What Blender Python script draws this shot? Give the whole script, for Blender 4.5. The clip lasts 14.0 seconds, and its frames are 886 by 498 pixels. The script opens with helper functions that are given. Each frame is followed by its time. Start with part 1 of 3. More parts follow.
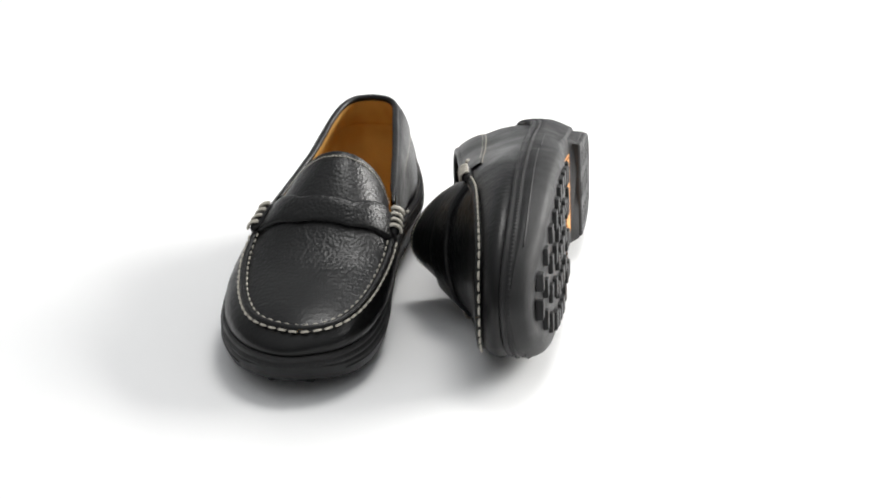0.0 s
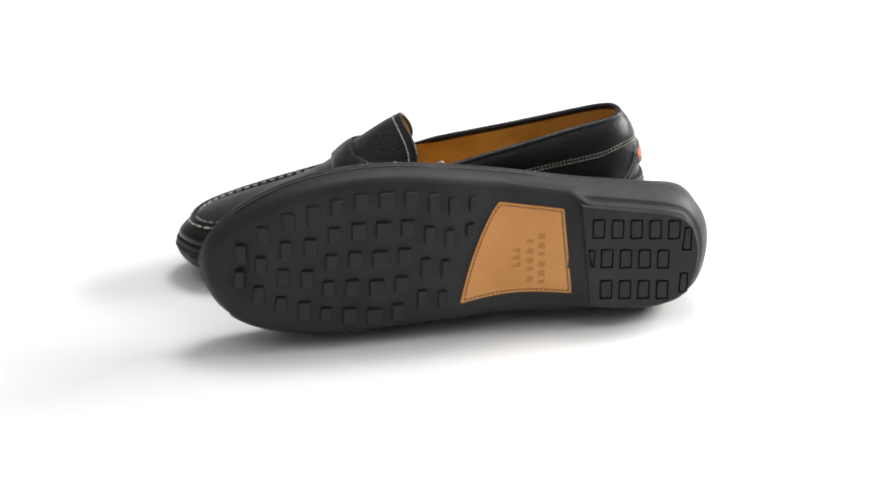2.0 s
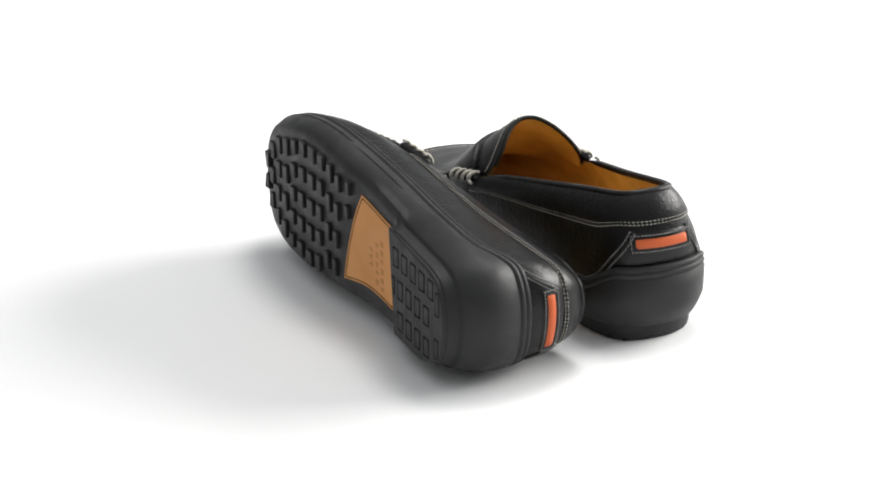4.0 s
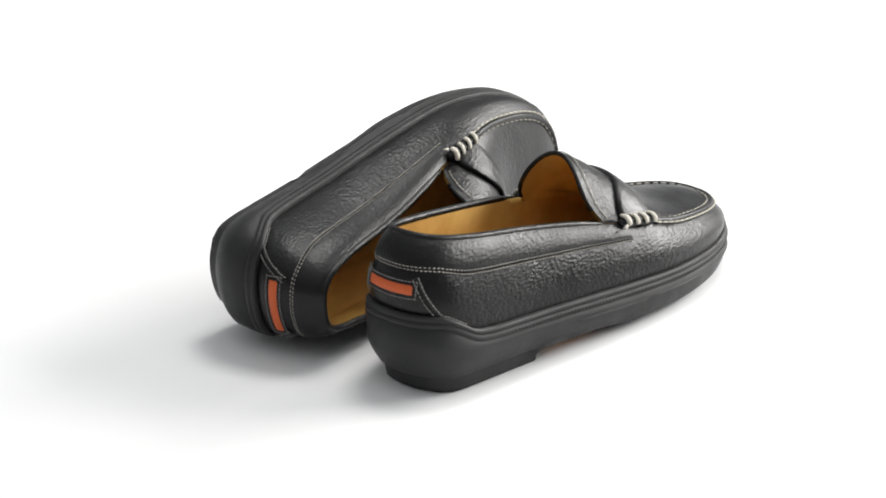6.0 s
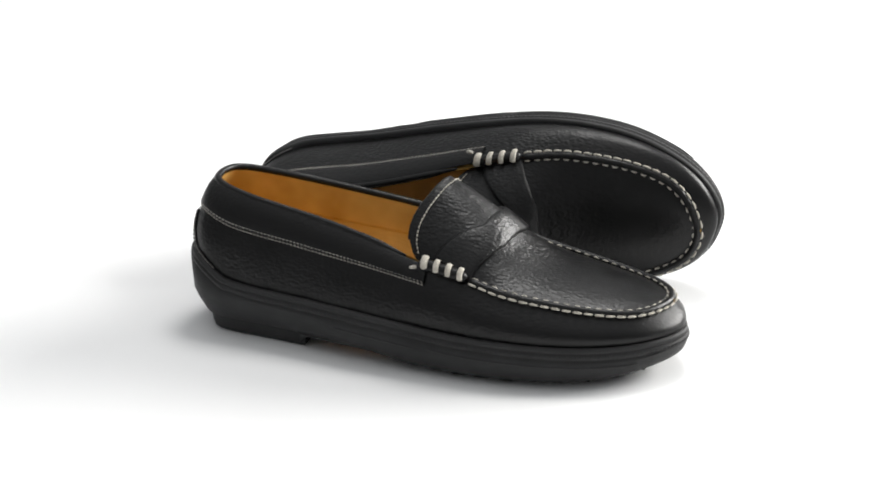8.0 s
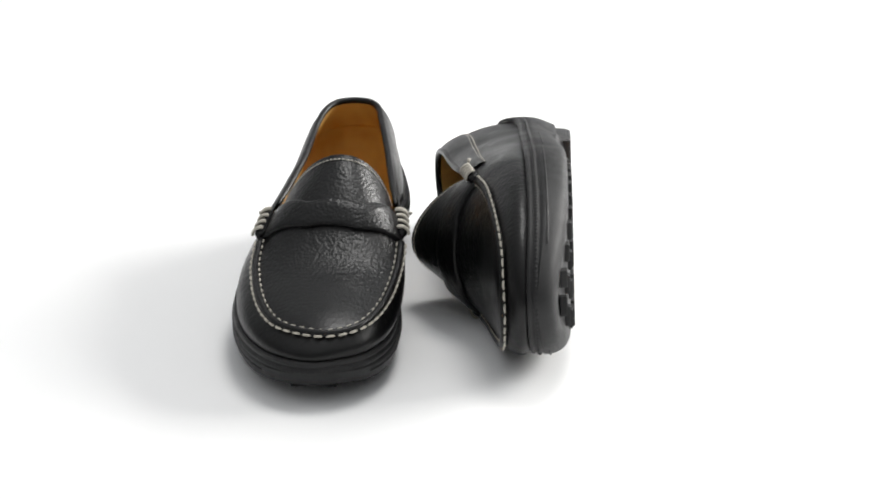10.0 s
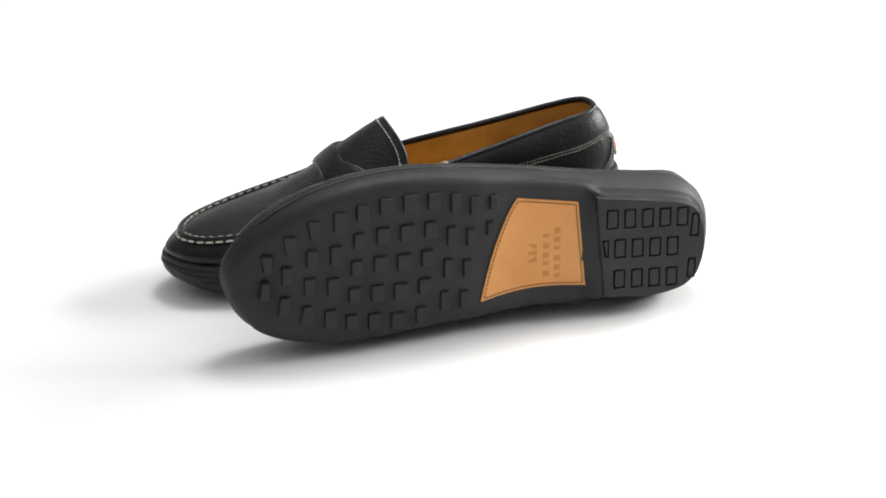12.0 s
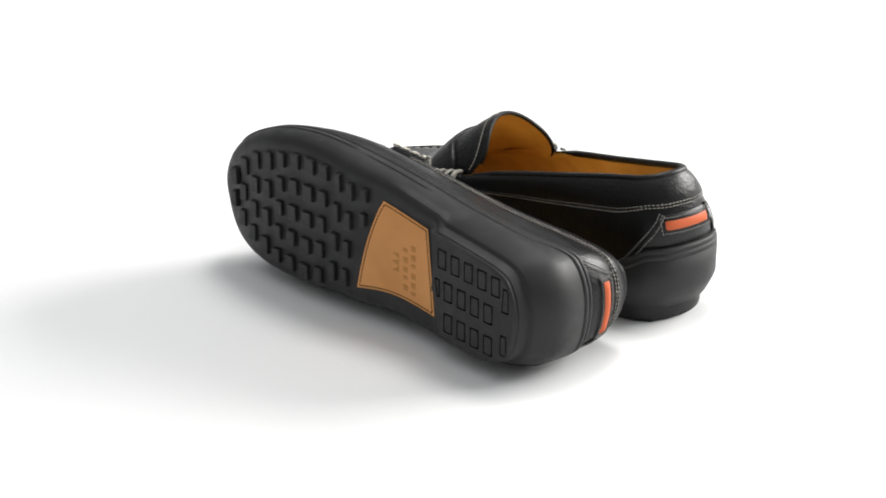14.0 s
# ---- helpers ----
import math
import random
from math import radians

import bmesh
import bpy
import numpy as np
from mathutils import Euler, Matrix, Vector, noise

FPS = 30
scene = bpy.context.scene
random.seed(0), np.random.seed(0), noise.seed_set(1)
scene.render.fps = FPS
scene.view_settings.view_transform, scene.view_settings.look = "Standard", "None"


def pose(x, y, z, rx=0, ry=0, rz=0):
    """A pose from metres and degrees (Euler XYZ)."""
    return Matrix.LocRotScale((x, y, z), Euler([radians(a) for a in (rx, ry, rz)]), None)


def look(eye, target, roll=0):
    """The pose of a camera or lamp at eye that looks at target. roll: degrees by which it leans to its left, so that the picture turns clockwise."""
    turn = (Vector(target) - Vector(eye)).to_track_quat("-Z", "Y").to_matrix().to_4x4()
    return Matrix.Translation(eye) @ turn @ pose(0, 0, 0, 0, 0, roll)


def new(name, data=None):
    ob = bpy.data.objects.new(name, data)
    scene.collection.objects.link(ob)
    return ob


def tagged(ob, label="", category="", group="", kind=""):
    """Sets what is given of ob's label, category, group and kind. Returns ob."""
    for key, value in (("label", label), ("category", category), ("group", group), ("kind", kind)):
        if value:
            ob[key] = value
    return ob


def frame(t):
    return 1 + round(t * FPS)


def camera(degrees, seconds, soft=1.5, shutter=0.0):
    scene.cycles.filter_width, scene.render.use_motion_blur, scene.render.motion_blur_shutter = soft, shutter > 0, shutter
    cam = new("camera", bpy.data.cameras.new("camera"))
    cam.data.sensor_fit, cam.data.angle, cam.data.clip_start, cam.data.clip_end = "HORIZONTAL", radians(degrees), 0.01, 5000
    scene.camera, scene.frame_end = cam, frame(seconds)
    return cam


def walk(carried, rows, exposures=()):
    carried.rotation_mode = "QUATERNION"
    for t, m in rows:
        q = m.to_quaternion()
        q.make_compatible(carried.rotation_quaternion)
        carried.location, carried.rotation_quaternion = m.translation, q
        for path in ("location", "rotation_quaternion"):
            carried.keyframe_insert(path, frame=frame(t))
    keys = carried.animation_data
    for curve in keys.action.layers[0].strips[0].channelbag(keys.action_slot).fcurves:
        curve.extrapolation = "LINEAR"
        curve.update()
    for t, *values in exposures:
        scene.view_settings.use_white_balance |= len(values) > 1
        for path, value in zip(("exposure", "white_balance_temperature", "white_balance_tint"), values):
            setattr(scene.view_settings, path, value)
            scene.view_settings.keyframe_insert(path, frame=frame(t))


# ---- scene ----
# ---- camera ----
cam = camera(23.95, 14.0, soft=1.9)
EYE = Vector((0.0, -1.13, 0.452))
YAW, TILT = radians(-0.312), radians(20.593)
AIM = EYE + Vector((math.sin(YAW) * math.cos(TILT), math.cos(YAW) * math.cos(TILT), -math.sin(TILT)))
CAM_POSE = look(EYE, AIM, -1.673)
walk(cam, [(0.0, CAM_POSE), (14.0, CAM_POSE)])

# ---- light: a white photographic tent with a softbox low at one side ----
world = bpy.data.worlds.new("tent_light")
scene.world = world
world.use_nodes = True
wn = world.node_tree
wn.nodes["Background"].inputs["Color"].default_value = (0.97, 0.985, 1.0, 1.0)
# the tent is brightest overhead
wc = wn.nodes.new("ShaderNodeTexCoord")
wx = wn.nodes.new("ShaderNodeSeparateXYZ")
wr = wn.nodes.new("ShaderNodeMapRange")
wn.links.new(wc.outputs["Generated"], wx.inputs["Vector"])
wp = wn.nodes.new("ShaderNodeMath")
wp.operation = "MULTIPLY"
wn.links.new(wx.outputs["Z"], wp.inputs[0])
wn.links.new(wx.outputs["Z"], wp.inputs[1])
wn.links.new(wp.outputs[0], wr.inputs["Value"])
wr.inputs["From Min"].default_value, wr.inputs["From Max"].default_value = 0.0, 1.0
wr.inputs["To Min"].default_value, wr.inputs["To Max"].default_value = 0.19, 0.86
wn.links.new(wr.outputs["Result"], wn.nodes["Background"].inputs["Strength"])


def softbox(name, eye, target, wide, high, watts, colour):
    data = bpy.data.lights.new(name, "AREA")
    data.shape, data.size, data.size_y, data.energy, data.color = "RECTANGLE", wide, high, watts, colour
    ob = new(name, data)
    ob.matrix_world = look(eye, target)
    return tagged(ob, "rectangular white studio softbox lamp by the table", "lamp")


softbox("key_softbox", (1.65, 0.6, 0.85), (0.0, 0.0, 0.03), 1.5, 0.7, 64.0, (1.0, 0.985, 0.96))
softbox("overhead_softbox", (0.25, 0.4, 1.5), (0.0, 0.0, 0.03), 0.55, 0.45, 11.0, (1.0, 0.99, 0.97))


# ---- materials ----
def shader(name, base, rough, metal=0.0, spec=0.5):
    mat = bpy.data.materials.new(name)
    mat.use_nodes = True
    tree = mat.node_tree
    bsdf = tree.nodes["Principled BSDF"]
    bsdf.inputs["Base Color"].default_value = (*base, 1)
    bsdf.inputs["Roughness"].default_value = rough
    bsdf.inputs["Metallic"].default_value = metal
    bsdf.inputs["Specular IOR Level"].default_value = spec
    return mat, tree, bsdf


def coords(tree, scale=(1, 1, 1)):
    tc = tree.nodes.new("ShaderNodeTexCoord")
    mp = tree.nodes.new("ShaderNodeMapping")
    mp.inputs["Scale"].default_value = scale
    tree.links.new(tc.outputs["Object"], mp.inputs["Vector"])
    return mp.outputs["Vector"]


def noise_tex(tree, vec, scale, detail=3.0, rough=0.55):
    n = tree.nodes.new("ShaderNodeTexNoise")
    n.inputs["Scale"].default_value, n.inputs["Detail"].default_value, n.inputs["Roughness"].default_value = scale, detail, rough
    tree.links.new(vec, n.inputs["Vector"])
    return n.outputs["Fac"]


def cells(tree, vec, scale, feature="F1"):
    n = tree.nodes.new("ShaderNodeTexVoronoi")
    n.feature = feature
    n.inputs["Scale"].default_value = scale
    tree.links.new(vec, n.inputs["Vector"])
    return n.outputs["Distance"]


def ramp(tree, fac, lo, hi, a=0.3, b=0.7):
    r = tree.nodes.new("ShaderNodeMapRange")
    r.inputs["From Min"].default_value, r.inputs["From Max"].default_value = a, b
    r.inputs["To Min"].default_value, r.inputs["To Max"].default_value = lo, hi
    tree.links.new(fac, r.inputs["Value"])
    return r.outputs["Result"]


def tint(tree, fac, dark, light):
    m = tree.nodes.new("ShaderNodeMix")
    m.data_type = "RGBA"
    m.inputs["A"].default_value, m.inputs["B"].default_value = (*dark, 1), (*light, 1)
    tree.links.new(fac, m.inputs["Factor"])
    return m.outputs["Result"]


def arith(tree, op, a, b):
    m = tree.nodes.new("ShaderNodeMath")
    m.operation = op
    for slot, value in ((0, a), (1, b)):
        if isinstance(value, (int, float)):
            m.inputs[slot].default_value = value
        else:
            tree.links.new(value, m.inputs[slot])
    return m.outputs[0]


def bump(tree, bsdf, height, distance, strength=1.0):
    b = tree.nodes.new("ShaderNodeBump")
    b.inputs["Distance"].default_value, b.inputs["Strength"].default_value = distance, strength
    tree.links.new(height, b.inputs["Height"])
    tree.links.new(b.outputs["Normal"], bsdf.inputs["Normal"])


def leather_material(name, dark, light, rough_lo, rough_hi, pebble, depth, spec=0.5, wrinkle=0.6):
    """Grained leather: soft pebbles drawn out into wrinkles, stronger in some places than in others."""
    mat, tree, bsdf = shader(name, dark, 0.4, 0.0, spec)
    vec = coords(tree)
    patches = noise_tex(tree, vec, 22, 3)
    tree.links.new(tint(tree, ramp(tree, patches, 0, 1), dark, light), bsdf.inputs["Base Color"])
    tree.links.new(ramp(tree, noise_tex(tree, vec, 60, 4), rough_lo, rough_hi, 0.35, 0.65), bsdf.inputs["Roughness"])
    grain = cells(tree, coords(tree, (0.6, 1.0, 1.1)), pebble, "SMOOTH_F1")
    folds = noise_tex(tree, coords(tree, (1.0, 0.4, 0.45)), 420, 3, 0.55)
    fine = noise_tex(tree, vec, 2400, 2)
    strong = ramp(tree, noise_tex(tree, vec, 24, 2), 0.45, 1.0, 0.35, 0.65)
    # the grain is pulled smooth over the toe
    along = tree.nodes.new("ShaderNodeSeparateXYZ")
    tree.links.new(vec, along.inputs["Vector"])
    strong = arith(tree, "MULTIPLY", strong, ramp(tree, along.outputs["X"], 1.0, 0.3, 0.205, 0.265))
    h = arith(tree, "ADD", arith(tree, "MULTIPLY", grain, 0.7), arith(tree, "MULTIPLY", folds, wrinkle))
    h = arith(tree, "ADD", arith(tree, "MULTIPLY", h, strong), arith(tree, "MULTIPLY", fine, 0.06))
    bump(tree, bsdf, h, depth)
    return mat


LEATHER = leather_material("black_pebbled_leather", (0.0022, 0.0022, 0.0023), (0.0045, 0.0045, 0.0047), 0.3, 0.4, 700, 0.00055, 0.31, 0.8)
SMOOTH_LEATHER = leather_material("black_smooth_leather", (0.0022, 0.0022, 0.0023), (0.004, 0.004, 0.0042), 0.33, 0.42, 700, 0.0004, 0.32)
LINING = leather_material("tan_lining_leather", (0.5, 0.285, 0.07), (0.8, 0.52, 0.17), 0.55, 0.7, 800, 0.0002, 0.25)
PATCH = leather_material("tan_sole_leather", (0.6, 0.265, 0.08), (0.71, 0.34, 0.117), 0.55, 0.7, 1500, 0.0001, 0.25, 0.2)
EMBOSS = leather_material("embossed_tan_leather", (0.46, 0.2, 0.055), (0.54, 0.25, 0.075), 0.6, 0.7, 1500, 0.0001, 0.25, 0.2)
ORANGE = leather_material("orange_leather", (0.52, 0.1, 0.03), (0.64, 0.14, 0.042), 0.5, 0.62, 1300, 0.0002, 0.3, 0.4)


def rubber_material(name, dark, light):
    mat, tree, bsdf = shader(name, dark, 0.5, 0.0, 0.27)
    vec = coords(tree)
    tree.links.new(tint(tree, ramp(tree, noise_tex(tree, vec, 24, 4), 0, 1), dark, light), bsdf.inputs["Base Color"])
    tree.links.new(ramp(tree, noise_tex(tree, vec, 90, 3), 0.42, 0.58), bsdf.inputs["Roughness"])
    bump(tree, bsdf, noise_tex(tree, vec, 1500, 4), 0.0003, 0.6)
    return mat


RUBBER = rubber_material("black_rubber", (0.017, 0.017, 0.0174), (0.028, 0.028, 0.0286))


def thread_material(name, dark, light):
    mat, tree, bsdf = shader(name, dark, 0.8)
    vec = coords(tree)
    tree.links.new(tint(tree, ramp(tree, noise_tex(tree, vec, 300, 3), 0, 1), dark, light), bsdf.inputs["Base Color"])
    bump(tree, bsdf, noise_tex(tree, vec, 1800, 2), 0.0004)
    return mat


THREAD = thread_material("off_white_waxed_thread", (0.42, 0.39, 0.33), (0.6, 0.57, 0.5))
FINE_THREAD = thread_material("pale_fine_thread", (0.36, 0.34, 0.3), (0.5, 0.475, 0.42))
GREY_THREAD = thread_material("grey_thread", (0.13, 0.127, 0.12), (0.21, 0.205, 0.195))
DARK_THREAD = thread_material("brown_thread", (0.09, 0.04, 0.015), (0.14, 0.06, 0.02))


def paper_material():
    mat, tree, bsdf = shader("white_sweep", (0.86, 0.86, 0.86), 0.75, 0.0, 0.25)
    vec = coords(tree)
    tree.links.new(tint(tree, ramp(tree, noise_tex(tree, vec, 3, 3), 0, 1), (0.85, 0.855, 0.86), (0.88, 0.88, 0.88)), bsdf.inputs["Base Color"])
    bump(tree, bsdf, noise_tex(tree, vec, 900, 2), 0.0001, 0.3)
    return mat


PAPER = paper_material()


# ---- mesh helpers ----
def part(name, bm, material, parent, label="", smooth=True, kind=""):
    me = bpy.data.meshes.new(name)
    bm.to_mesh(me)
    bm.free()
    me.materials.append(material)
    if smooth:
        me.polygons.foreach_set("use_smooth", [True] * len(me.polygons))
    ob = new(name, me)
    ob.parent = parent
    return tagged(ob, label, kind=kind)


def shared(name, me, parent, m):
    ob = new(name, me)
    ob.parent = parent
    ob.matrix_basis = m
    return ob


def spline(xs, ys, q):
    """Monotone cubic through (xs, ys), at q."""
    xs, ys, q = np.asarray(xs, float), np.asarray(ys, float), np.asarray(q, float)
    h, d = np.diff(xs), np.diff(ys) / np.diff(xs)
    m = np.zeros_like(ys)
    for i in range(1, len(xs) - 1):
        if d[i - 1] * d[i] > 0:
            w1, w2 = 2 * h[i] + h[i - 1], h[i] + 2 * h[i - 1]
            m[i] = (w1 + w2) / (w1 / d[i - 1] + w2 / d[i])
    m[0], m[-1] = d[0], d[-1]
    k = np.clip(np.searchsorted(xs, q) - 1, 0, len(xs) - 2)
    s = np.clip((q - xs[k]) / h[k], 0, 1)
    return ((2 * s**3 - 3 * s**2 + 1) * ys[k] + (s**3 - 2 * s**2 + s) * h[k] * m[k]
            + (3 * s**2 - 2 * s**3) * ys[k + 1] + (s**3 - s**2) * h[k] * m[k + 1])


def catmull(points, count, before, after):
    """A smooth curve through points, resampled to even steps; before and after lie beyond its ends."""
    p = np.vstack([before, np.asarray(points, float), after])
    out = []
    for i in range(1, len(p) - 2):
        for s in np.linspace(0, 1, 24, endpoint=False):
            a, b, c, d = p[i - 1], p[i], p[i + 1], p[i + 2]
            out.append(0.5 * (2 * b + (c - a) * s + (2 * a - 5 * b + 4 * c - d) * s * s + (3 * b - a - 3 * c + d) * s**3))
    out.append(p[-2])
    out = np.array(out)
    run = np.r_[0, np.cumsum(np.linalg.norm(np.diff(out, axis=0), axis=1))]
    q = np.linspace(0, run[-1], count)
    return np.stack([np.interp(q, run, out[:, k]) for k in range(out.shape[1])], 1)


def grid_mesh(rows, closed_u=False, close_v=False):
    """A sheet of quads through rows of points (millimetres), as a bmesh in metres."""
    bm = bmesh.new()
    vs = [[bm.verts.new(Vector(p) * 0.001) for p in row] for row in rows]
    n = len(vs[0])
    pairs = list(zip(vs[:-1], vs[1:]))
    if close_v:
        pairs.append((vs[-1], vs[0]))
    for a, b in pairs:
        for i in range(n if closed_u else n - 1):
            j = (i + 1) % n
            quad = []
            for v in (a[i], a[j], b[j], b[i]):
                if v not in quad:
                    quad.append(v)
            if len(quad) > 2:
                bm.faces.new(quad)
    return bm


def tube(path, radius, sides=8, flat=1.0, cap=True, normals=None):
    """A round or flattened cord along a path (millimetres)."""
    path = np.asarray(path, float)
    tang = np.gradient(path, axis=0)
    tang /= np.linalg.norm(tang, axis=1)[:, None] + 1e-12
    rows = []
    for i, (p, t) in enumerate(zip(path, tang)):
        ref = np.array([0, 0, 1.0]) if normals is None else normals[i]
        side = np.cross(t, ref)
        if np.linalg.norm(side) < 1e-6:
            side = np.cross(t, [0, 1.0, 0.01])
        if np.linalg.norm(side) < 1e-6:
            t, side = np.array([1.0, 0, 0]), np.array([0, 1.0, 0])
        side /= np.linalg.norm(side)
        up = np.cross(side, t)
        r = radius if np.isscalar(radius) else radius[i]
        rows.append([p + r * (math.cos(a) * side + flat * math.sin(a) * up) for a in np.linspace(0, 2 * math.pi, sides, endpoint=False)])
    bm = grid_mesh(rows, closed_u=True)
    if cap:
        bm.verts.ensure_lookup_table()
        bm.faces.new([bm.verts[i] for i in range(sides)][::-1])
        bm.faces.new([bm.verts[len(bm.verts) - sides + i] for i in range(sides)])
    return bm


def join(bm, other):
    me = bpy.data.meshes.new("scrap")
    other.to_mesh(me)
    other.free()
    bm.from_mesh(me)
    bpy.data.meshes.remove(me)


# ---- the shape of the loafer (millimetres; x from heel to toe, y to the inner side, z up) ----
M = 90
OUTER = [(-8, 0), (-6, -18), (3, -31), (17, -37), (37, -39.5), (70, -42.5), (105, -47), (140, -50.5), (175, -52), (205, -49), (232, -41.5), (255.5, -29), (270.5, -15), (277.5, 1)]
INNER = [(-8, 0), (-3, 19), (12, 30), (35, 35), (70, 33.5), (100, 32.5), (130, 34.5), (160, 37.5), (190, 41.5), (215, 42.8), (242, 40), (263, 30.5), (273.5, 16.5), (277.5, 1)]
TOP_OUTER = [(-8, 6, 0, 84.5), (-3, 8, -10, 84), (12, 17, -17.5, 82), (35, 38, -21.5, 77.8), (70, 72, -23.5, 72), (105, 106, -28, 66), (140, 140, -34, 58.8), (170, 168, -36.8, 53), (190, 187, -37, 47.5), (215, 213, -33.5, 43), (240, 239, -26, 39), (258, 255, -16.5, 37), (270, 263, -4.5, 36.5), (277, 266.5, 9, 36)]
TOP_INNER = [(-8, 6, 0, 84.5), (-3, 8, 10, 84), (12, 17, 17, 82.5), (35, 38, 21, 79.5), (70, 72, 27, 73.5), (105, 106, 32, 67.3), (140, 140, 37.5, 60), (165, 164, 41, 54.5), (190, 187, 41.5, 47.5), (215, 212, 40, 43), (240, 238, 35.5, 39), (260, 257, 27, 37), (272, 264, 18, 36.5), (277, 266.5, 9, 36)]


def smooth_ring(a):
    for _ in range(3):
        a = (np.roll(a, 1, 0) + 2 * a + np.roll(a, -1, 0)) / 4
    return a


def shoe_rings():
    lat, med = catmull(OUTER, M + 1, INNER[1], INNER[-2]), catmull(INNER, M + 1, OUTER[1], OUTER[-2])
    ring = np.vstack([lat, med[-2:0:-1]])
    t = np.roll(ring, -1, 0) - np.roll(ring, 1, 0)
    t /= np.linalg.norm(t, axis=1)[:, None]
    normal = np.stack([t[:, 1], -t[:, 0]], 1)
    if np.dot(normal[0], (-1, 0)) < 0:
        normal = -normal
    tops = []
    for side, table in ((lat, TOP_OUTER), (med, TOP_INNER)):
        tab = np.array(table)
        key = np.interp(tab[:, 0], side[:, 0], np.arange(M + 1))
        key[0], key[-1] = 0, M
        tops.append(np.stack([spline(key, tab[:, k], np.arange(M + 1)) for k in (1, 2, 3)], 1))
    top = np.vstack([tops[0], tops[1][-2:0:-1]])
    return ring, normal, smooth_ring(top)


RING, NORMAL, TOP = shoe_rings()
N = len(RING)


def welt_z(x):
    return spline([-8, 2, 10, 24, 40, 97, 186, 245, 277], [47, 46.5, 42.5, 35, 33, 30.4, 25.6, 24, 24.8], x)


def base_z(x):
    return spline([-8, 60, 75, 110, 145, 215, 245, 277], [9, 8.5, 7, 6.4, 2.9, 2.5, 3.8, 9.0], x)


def inset(amount):
    return RING - NORMAL * np.asarray(amount)[..., None] if np.ndim(amount) else RING - NORMAL * amount


def with_z(xy, z):
    return np.c_[xy, np.broadcast_to(z, len(xy))]


BASE, WELT = base_z(RING[:, 0]), welt_z(RING[:, 0])
HEELNESS = np.clip((115 - RING[:, 0]) / 40, 0, 1)
FOOT = with_z(inset(4.0), WELT - 1.5)
BULGE = spline([-8, 20, 60, 120, 180, 230, 277], [4.5, 3.0, 2.4, 3.0, 4.8, 4.8, 4.6], RING[:, 0])


def skirt(v, lift=0.0):
    """The outer leather wall at height v from welt (0) to seam or topline (1), for the whole ring."""
    p = FOOT + (TOP - FOOT) * v
    push = BULGE * math.sin(math.pi * min(1, v) ** 0.85) + lift
    p = p.copy()
    p[:, :2] += NORMAL * np.asarray(push)[:, None]
    return p


def apron(k, s):
    """The vamp: k runs along the seam (0 at the tongue, 1 at the toe), s across from the outer (0) to the inner side (1)."""
    i0 = APRON_START
    i = i0 + k * (M - i0)
    a = np.array([np.interp(i, np.arange(M + 1), TOP[:M + 1, c]) for c in range(3)])
    back = np.vstack([TOP[M:], TOP[:1]])[::-1]
    b = np.array([np.interp(i, np.arange(M + 1), back[:, c]) for c in range(3)])
    p = a + (b - a) * s
    crown = float(spline([138, 150, 160, 173, 185, 206, 231, 252, 269], [94, 88, 81.5, 72, 61.5, 51, 46, 42, 36.8], p[0]))
    rise = max(0.0, crown - 0.5 * (a[2] + b[2]))
    w = abs(2 * s - 1)
    p[2] += rise * (1 - w**2.1)
    # the tongue leans to the inner side
    p[1] += 0.165 * rise * (1 - w**2.1)
    if k < 0.3:
        p[0] -= 20.0 * w**2 * (1 - w**5) * (1 - k / 0.3) ** 2
        p[1] *= 1 - 0.09 * (1 - k / 0.3)
        p[2] -= 3.0 * w**8 * (1 - k / 0.3)
    return p


APRON_START = int(np.argmin(np.abs(RING[:M, 0] - 140)))


def apron_normal(k, s):
    e = 1e-3
    du = apron(min(1, k + e), s) - apron(max(0, k - e), s)
    dv = apron(k, min(1, s + e)) - apron(k, max(0, s - e))
    n = np.cross(du, dv)
    n /= np.linalg.norm(n) + 1e-12
    return n if n[2] > 0 else -n


def flip(bm, sign):
    """The mirrored shoe of the pair."""
    if sign < 0:
        for v in bm.verts:
            v.co.y = -v.co.y
        bmesh.ops.reverse_faces(bm, faces=bm.faces)
    return bm


def rounded_block(corners, radius, steps=4):
    """A closed outline with rounded corners."""
    pts = [Vector((*c, 0)) for c in corners]
    out = []
    for i, p in enumerate(pts):
        a, b = (pts[i - 1] - p).normalized(), (pts[(i + 1) % len(pts)] - p).normalized()
        r = radius
        start, end = p + a * r, p + b * r
        for k in range(steps + 1):
            s = k / steps
            out.append(tuple(((1 - s) ** 2 * start + 2 * s * (1 - s) * p + s * s * end).to_2d()))
    return np.array(out)


def slab(outline, z_top, z_low, bevel, grow=0.0):
    """A block with this outline, its rim rounded on the lower side."""
    c = outline.mean(0)
    d = outline - c
    length = np.linalg.norm(d, axis=1)[:, None]
    unit = d / length
    rows = [with_z(outline + unit * grow, z_top), with_z(outline, z_low + bevel), with_z(outline - unit * bevel * 0.3, z_low + bevel * 0.3), with_z(outline - unit * bevel, z_low)]
    bm = grid_mesh(rows, closed_u=True)
    bm.verts.ensure_lookup_table()
    n = len(outline)
    bm.faces.new([bm.verts[3 * n + i] for i in range(n)])
    return bm


